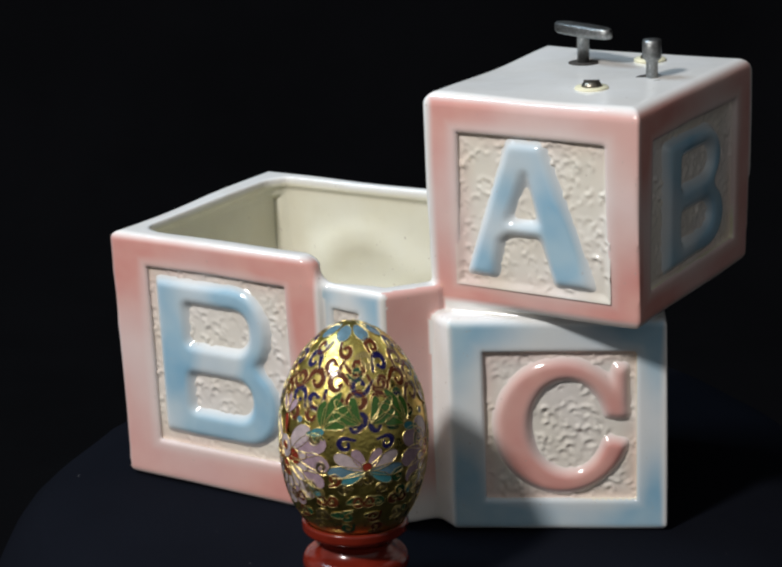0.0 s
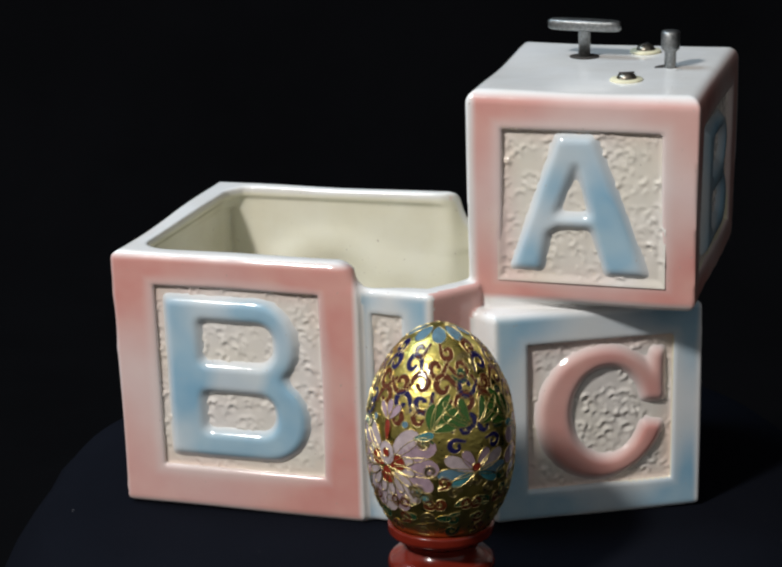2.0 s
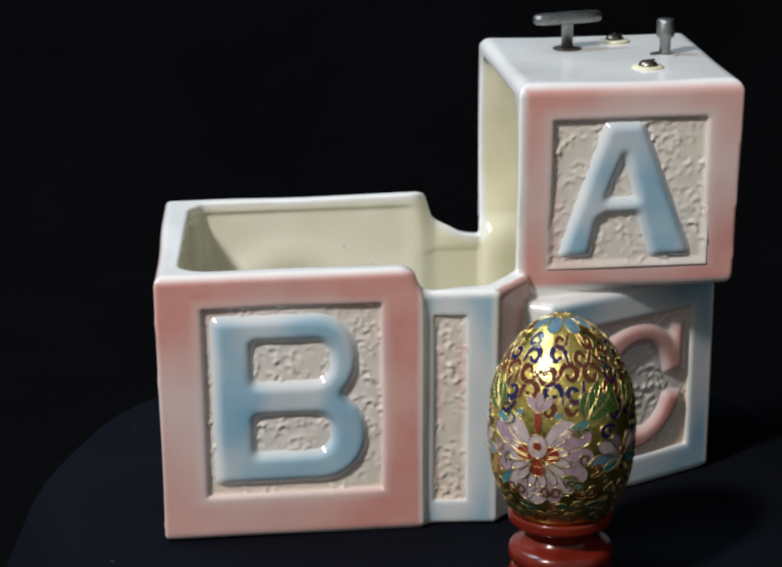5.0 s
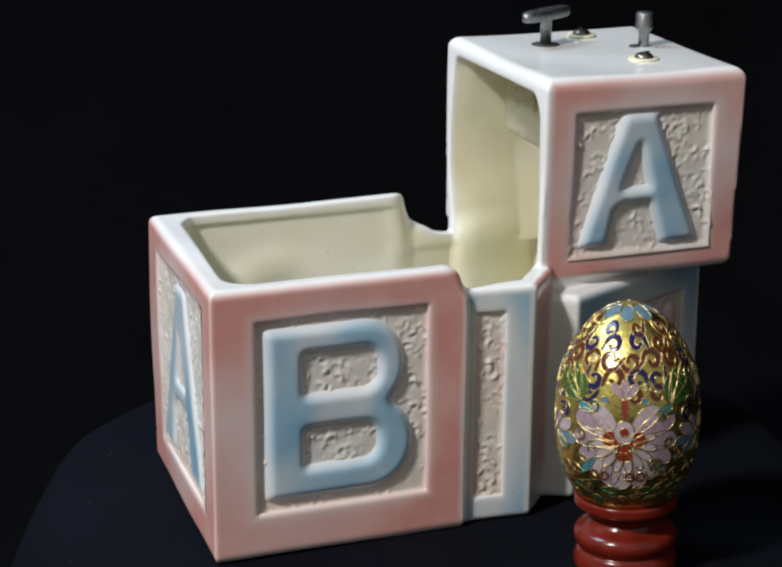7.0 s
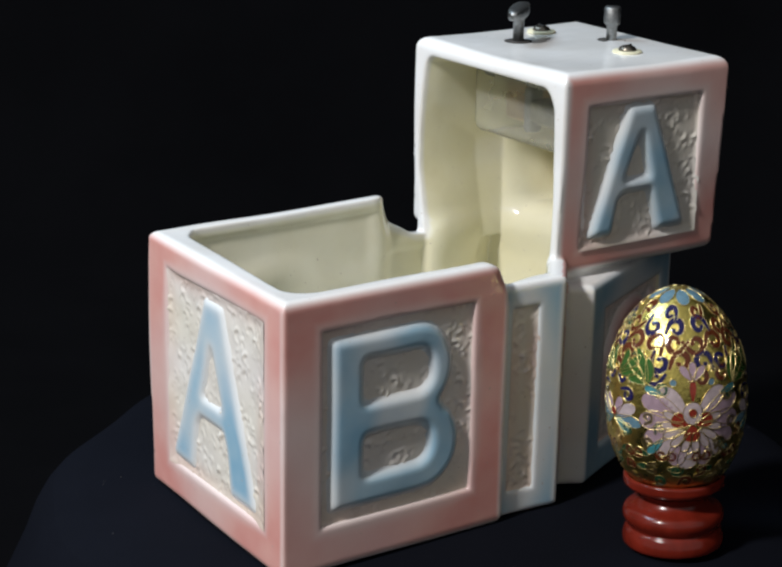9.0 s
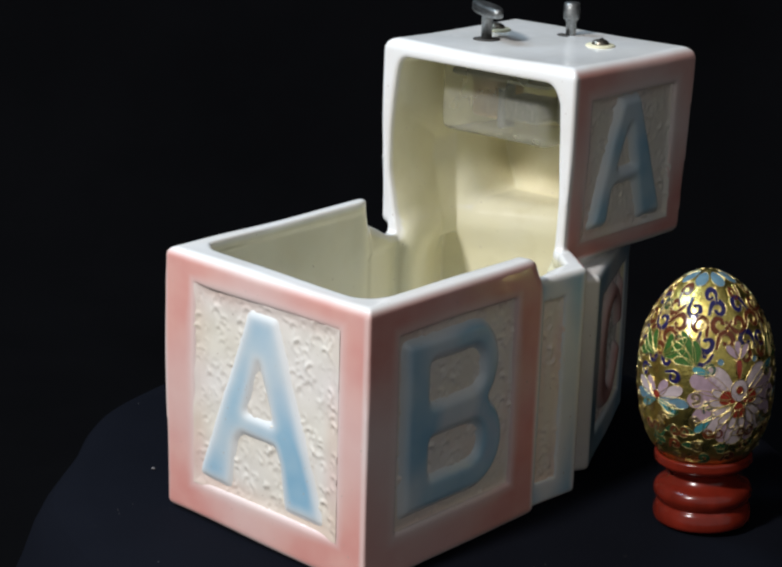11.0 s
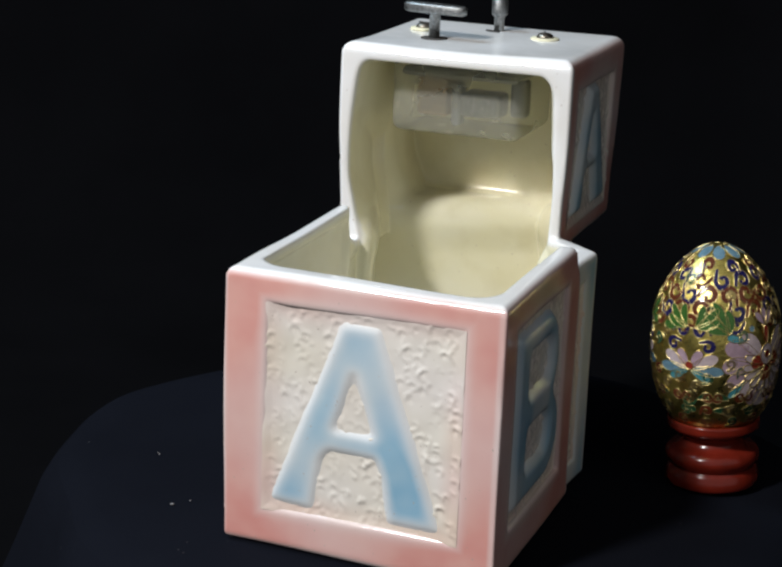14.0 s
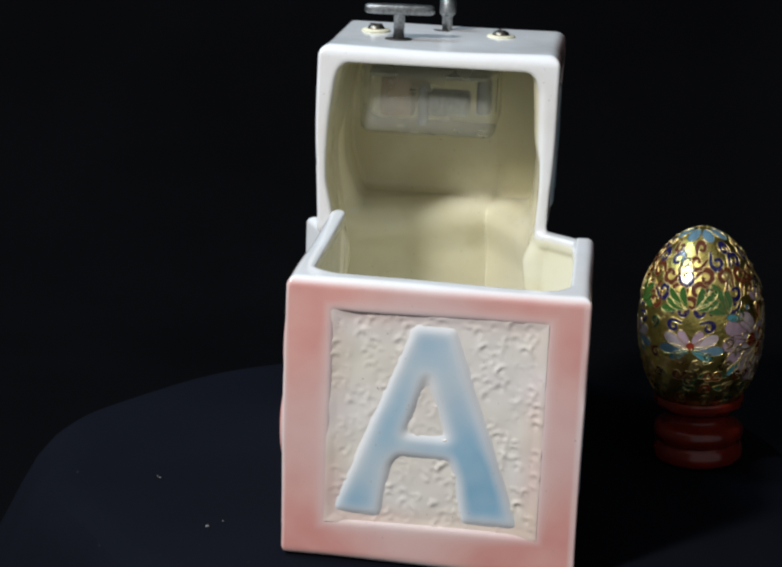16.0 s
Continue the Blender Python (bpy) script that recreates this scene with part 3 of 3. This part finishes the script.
def scroll(egg, at, size, hand, lean, colour, turns=0.98, tail=0.9):
    """A curling scroll of enamel between two gold wires."""
    n = 22
    path = []
    for k in range(n):
        s = k / (n - 1)
        r = size * (1 - 0.70 * s)
        a = 2 * math.pi * turns * s
        path.append((r * math.cos(a) * hand, r * 1.1 * math.sin(a)))
    path = [(path[0][0] + hand * size * 0.25 * q, path[0][1] - size * tail * q) for q in (1.0, 0.66, 0.33)] + path
    c, d = math.cos(radians(lean)), math.sin(radians(lean))
    path = [(x * c - y * d, x * d + y * c) for x, y in path]
    m = len(path)
    left, right = [], []
    for k in range(m):
        (x0, y0), (x1, y1) = path[max(k - 1, 0)], path[min(k + 1, m - 1)]
        w = (0.50 + 0.42 * math.sin(math.pi * min(k / (m - 1) * 1.15, 1)) + (0.28 if k >= m - 3 else 0)) * (size / 2.3) ** 0.5
        e = math.hypot(x1 - x0, y1 - y0)
        nx, ny = -(y1 - y0) / e * w, (x1 - x0) / e * w
        left.append((path[k][0] + nx, path[k][1] + ny))
        right.append((path[k][0] - nx, path[k][1] - ny))
    bm = bmesh.new()
    rows = [[bm.verts.new(on_egg(at, *p, u)) for p, u in ((l, 0.08), (q, 0.22), (r, 0.08))] for l, q, r in zip(left, path, right)]
    for lo, hi in zip(rows, rows[1:]):
        for q in range(2):
            bm.faces.new((lo[q], hi[q], hi[q + 1], lo[q + 1]))
    curl = part("scroll", bm, ENAMEL[colour] if colour != "gold" else WIRE, egg, colour.replace("_", " ") + " curling scroll")
    bm = bmesh.new()
    tube(bm, [on_egg(at, *p, 0.1) for p in left], 0.12, False)
    tube(bm, [on_egg(at, *p, 0.1) for p in right], 0.12, False)
    part("wire", bm, WIRE, curl, "gold wire edge")


def drop_shape(length, width, lean, at=(0, 0), tip=0.0, n=16):
    """A petal: narrow at its foot, broad above, leaning by degrees from upright."""
    c, d = math.cos(radians(lean)), math.sin(radians(lean))
    out = []
    for k in range(n):
        a = 2 * math.pi * k / n
        y = length * (0.5 - 0.5 * math.cos(a))
        x = width * 0.5 * math.sin(a) * (0.45 + 0.75 * y / length) + tip * (y / length) ** 2
        out.append((at[0] + x * c + y * d, at[1] - x * d + y * c))
    return out


def round_shape(r, at=(0, 0), n=12, flat=1.0):
    return [(at[0] + r * math.cos(2 * math.pi * k / n), at[1] + r * flat * math.sin(2 * math.pi * k / n)) for k in range(n)]


def lotus(egg, turned):
    at = (turned, 54.0)
    for lean, ln, w, col in ((180, 17.5, 6.4, "rose_white"), (156, 17.0, 5.6, "lilac"), (-156, 17.0, 5.6, "lilac"), (132, 16.5, 5.4, "rose_white"), (-132, 16.5, 5.4, "rose_white"),
                             (108, 17.5, 5.4, "lilac"), (-108, 17.5, 5.4, "lilac"), (84, 18.5, 6.0, "lilac"), (-84, 18.5, 6.0, "lilac"),
                             (58, 19.5, 6.6, "lilac"), (-58, 19.5, 6.6, "lilac"), (36, 17.0, 5.6, "rose_white"), (-36, 17.0, 5.6, "rose_white")):
        a = radians(lean)
        enamel_patch(egg, "petal", at, drop_shape(ln - 3.8, w * 1.25, lean, (3.0 * math.sin(a), 3.0 * math.cos(a) - 3.5), 1.2 * (1 if lean > 0 else -1)), col)
    for lean in (168, -168, 144, -144, 120, -120, 96, -96, 70, -70):
        a = radians(lean)
        enamel_patch(egg, "petal", at, drop_shape(7.2, 3.0, lean, (3.0 * math.sin(a), 3.0 * math.cos(a) - 3.5), 0.6), "rose_white", 0.26, 0.13)
    for x, lean in ((-3.1, -35), (3.1, 35), (0, 180)):
        enamel_patch(egg, "calyx", at, drop_shape(6.2, 6.0, lean * 1.9 if x else lean, (x * 0.3, -3.6)), "red", 0.3)
    enamel_patch(egg, "eye", at, round_shape(3.2, (0, 0.4), flat=1.25), "rose_white", 0.38)
    enamel_patch(egg, "pupil", at, round_shape(1.3, (0, 0.5), flat=1.15), "red", 0.5)
    enamel_patch(egg, "bud_stem", at, drop_shape(7.5, 2.6, 0, (0, 4.0)), "red", 0.3)
    for lean in (-38, 0, 38):
        enamel_patch(egg, "bud_petal", at, drop_shape(6.4, 2.8, lean, (0, 11.0)), "lilac", 0.32)
    for hand in (-1, 1):
        for lean, ln in ((-22, 8.5), (4, 11.5), (32, 10.0), (62, 7.0)):
            enamel_patch(egg, "leaf", at, drop_shape(ln, 3.5, lean * hand, (15.0 * hand, 9.0), 2.0 * hand), "green", 0.36)
        enamel_patch(egg, "leaf", at, drop_shape(6.5, 3.2, 75 * hand, (9.5 * hand, 6.5)), "teal", 0.2)
        enamel_patch(egg, "dot", at, round_shape(1.2, (6.3 * hand, 10.6)), "sky", 0.2)
        enamel_patch(egg, "leaf", at, drop_shape(8.0, 3.4, 140 * hand, (9.0 * hand, -9.0)), "teal", 0.16)


def lily(egg, turned):
    at = (turned, 49.5)
    for lean, ln, w, col in ((62, 11.5, 5.0, "rose_white"), (-62, 11.5, 5.0, "rose_white"), (92, 12.5, 4.6, "sky"), (-92, 12.5, 4.6, "sky"), (118, 9.0, 3.6, "teal"), (-118, 9.0, 3.6, "teal"),
                             (30, 8.5, 4.0, "lilac"), (-30, 8.5, 4.0, "lilac")):
        enamel_patch(egg, "petal", at, drop_shape(ln, w, lean, (0, 0)), col)
    enamel_patch(egg, "eye", at, round_shape(1.5, (0, 1.5)), "red", 0.3)
    for hand in (-1, 1):
        scroll(egg, (turned + 9 * hand, 63.5), 2.7, hand, 20 * hand, "navy")
        scroll(egg, (turned + 16 * hand, 58.0), 2.3, -hand, -60 * hand, "navy")
        for lean, ln in ((30, 8.0), (58, 10.0), (84, 8.5)):
            enamel_patch(egg, "leaf", at, drop_shape(ln, 3.4, lean * hand, (1.5 * hand, 15.5), -2.0 * hand), "green", 0.36)
        enamel_patch(egg, "leaf", at, drop_shape(8.0, 3.6, 95 * hand, (4.0 * hand, 15.5)), "green", 0.2)


def build_egg_decor(egg):
    rng = random.Random(7)
    for k in range(5):
        turned = -123.5 + 72 * k
        (lotus if k in (0, 2) else lily)(egg, turned)
    # rows of scrolls round the shoulder
    for z, count, size, shift in ((70.6, 19, 3.1, 0), (75.9, 17, 3.0, 9), (80.8, 13, 2.6, 0), (84.6, 9, 1.9, 12), (65.8, 18, 2.7, 4)):
        for k in range(count):
            turned = 360 * k / count + shift
            near = min(abs((turned + 123.5 - 72 * q + 180) % 360 - 180) for q in range(5))
            if z < 69 and near > 10 and near < 26:
                continue
            hand = 1 if k % 2 else -1
            scroll(egg, (turned, z + rng.uniform(-0.5, 0.5)), size, hand, rng.uniform(-30, 30) + (180 if k % 4 > 1 else 0), "navy" if rng.random() < 0.3 else "brown")
    # cap at the top
    for k in range(8):
        enamel_patch(egg, "cap_petal", (45 * k + 10, 88.3), round_shape(2.3, (0, 0), 10, 0.8), "sky", 0.12 + 0.02 * (k % 2))
    enamel_patch(egg, "cap", (0, 90.0), round_shape(0.9), "sky", 0.2)
    # low band: hearts of scrolls, leaves and gold curls
    for k in range(12):
        turned = 30 * k + 6
        for hand in (-1, 1):
            scroll(egg, (turned + 4.2 * hand, 39.2), 1.8, hand, 180 + 25 * hand, "brown", 1.1, 1.4)
        enamel_patch(egg, "leaf", (turned + 15, 38.5), drop_shape(5.5, 3.2, 70 if k % 2 else -70, (0, 0)), "dark_green", 0.14)
        scroll(egg, (turned + 15, 43.2), 1.7, 1 if k % 2 else -1, 40, "gold")
        enamel_patch(egg, "leaf", (turned + 7, 34.0), drop_shape(5.0, 3.0, 90, (-2.5, 0)), "dark_green", 0.14)
    for z, count in ((33.5, 16), (29.0, 13), (46.5, 14)):
        for k in range(count):
            turned = 360 * (k + 0.5 * (z < 30)) / count
            near = min(abs((turned + 123.5 - 144 * q + 180) % 360 - 180) for q in (0, 1))
            if z > 40 and near < 42:
                continue
            scroll(egg, (turned, z), 1.9, 1 if k % 2 else -1, 90 * (k % 4), ("gold", "dark_green", "brown")[k % 3])
    # loose gold curls in the gaps of the ground
    for k in range(60):
        turned, z = rng.uniform(0, 360), rng.uniform(36, 85)
        near = min(abs((turned + 123.5 - 72 * q + 180) % 360 - 180) for q in range(5))
        if near > 22 or z > 64 or z < 41:
            scroll(egg, (turned, z), rng.uniform(1.4, 2.2), rng.choice((-1, 1)), rng.uniform(0, 360), rng.choice(("gold", "brown", "dark_green")))


def build_stand():
    prof = smooth_profile([(15.2, 0), (16.8, 1.2), (17.0, 3.6), (16.2, 6.2), (15.3, 7.4), (16.2, 8.6), (17.1, 11.0), (16.3, 13.6), (13.4, 15.4),
                           (11.8, 17.4), (12.2, 19.2), (14.6, 20.8), (16.7, 22.2), (17.0, 23.8), (16.9, 25.2), (16.1, 25.7)])
    stand = tagged(new("egg_stand"), "red lacquered turned wooden egg stand", "stand")
    cut = min(range(len(prof)), key=lambda k: abs(prof[k][1] - 17.4))
    part("foot", lathe([(0, 0), *prof[:cut + 1], (0, prof[cut][1])], 64), LACQUER, stand, "twice-ringed turned foot")
    part("cup", lathe([(0, prof[cut][1] - 0.2), (prof[cut][0] - 0.4, prof[cut][1] - 0.2), *prof[cut:], (14.0, 22.5), (8.0, 18.9), (0, 17.8)], 64), LACQUER, stand, "shallow turned cup")
    return stand


# ---- turning table, ground and backdrop ----
def build_table():
    table = tagged(new("turntable"), "round turning table draped in black cloth", "turntable")
    top = [(0, 0), (40, 0), (80, 0), (110, 0), (128, -0.3), (138, -1.6), (144, -4.5)]
    skirt = [(144, -4.5), (149, -9), (154, -16), (160, -28), (166, -42), (172, -55)]
    for name, prof, label in (("cover_top", top, "dusty black cloth"), ("hanging_skirt", skirt, "black cloth hanging in soft folds")):
        bm = lathe(prof, 144)
        for v in bm.verts:
            a, r = math.atan2(v.co.y, v.co.x), v.co.xy.length * 1000
            k = max(0.0, (r - 120) / 40)
            tuck = 0.085 * min(k, 1.0) * math.exp(-((math.degrees(a) - 136) / 36) ** 2)
            v.co.xy *= 1 + k * 0.03 * math.sin(5 * a + 1.0) + k * 0.015 * math.sin(11 * a) - tuck
            v.co.z += 0.0003 * math.sin(v.co.x * 60) * math.sin(v.co.y * 47) - 0.0003
        part(name, bm, CLOTH, table, label)
    rng = random.Random(4)
    spots = [(-72.1, 73.6, 0.8), (-67, 69, 0.4), (-30, 97, 0.5)] + [(rng.uniform(-125, -20), rng.uniform(50, 110), rng.uniform(0.15, 0.3)) for _ in range(5)]
    for x, y, r in spots:
        if math.hypot(x, y) > 122:
            continue
        bm = bmesh.new()
        bmesh.ops.create_icosphere(bm, subdivisions=1, radius=r * MM)
        for v in bm.verts:
            v.co = Vector((v.co.x * rng.uniform(0.5, 1.6), v.co.y * rng.uniform(0.5, 1.2), v.co.z * 0.5))
        lint = part("lint", bm, LINT, table, "pale speck of lint")
        place(lint, x, y, 0.2, rng.uniform(0, 180))
    return table


def build_setting():
    bm = bmesh.new()
    n = 24
    prof = [(-1.0, -0.057), (0.0, -0.057), (0.35, -0.057), (0.46, -0.03), (0.52, 0.08), (0.55, 0.5), (0.56, 0.95)]
    rows = []
    for y, z in prof:
        row = []
        for k in range(n + 1):
            x = -1.1 + 2.2 * k / n
            # added wing, out of view: the cloth comes forward at right to block room light
            shade_wing = max(0.0, x - 0.30) if z > -0.05 else 0.0
            row.append(bm.verts.new((x - 0.75 * shade_wing, y + 0.012 * math.sin(k * 1.9) * (z > -0.05) - 1.0 * shade_wing, z)))
        rows.append(row)
    for lo, hi in zip(rows, rows[1:]):
        for k in range(n):
            bm.faces.new((lo[k], lo[k + 1], hi[k + 1], hi[k]))
    me = bpy.data.meshes.new("backdrop")
    bm.to_mesh(me)
    bm.free()
    me.materials.append(DROP)
    me.polygons.foreach_set("use_smooth", [True] * len(me.polygons))
    tagged(new("backdrop", me), "plain black cloth backdrop sweeping under the table, with an added shading wing", "backdrop", kind="structure")


made_blocks = build_blocks()
build_reliefs(made_blocks)
winding_key = build_winding_key()
build_fittings()
decorated_egg = build_egg()
build_egg_decor(decorated_egg)
egg_stand = build_stand()
turntable = build_table()
build_setting()


def motions():
    """The table turns with all that stands on it, while the key winds down."""
    times = [k * 0.5 for k in range(33)]
    spin = {t: pose(0, 0, 0, 0, 0, turn(t)) for t in times}
    walk(planter, [(t, spin[t] @ SKEW) for t in times])
    walk(turntable, [(t, spin[t] @ LEAN) for t in times])
    foot = Matrix.Translation(EGG_FOOT)
    walk(egg_stand, [(t, spin[t] @ foot) for t in times])
    walk(decorated_egg, [(t, spin[t] @ foot) for t in times])
    walk(winding_key, [(t, pose(53.3 * MM, 24.2 * MM, TOP * MM, 0, 0, 14.4 * (t - 3.54) - turn(t) + 3.7)) for t in times])


motions()
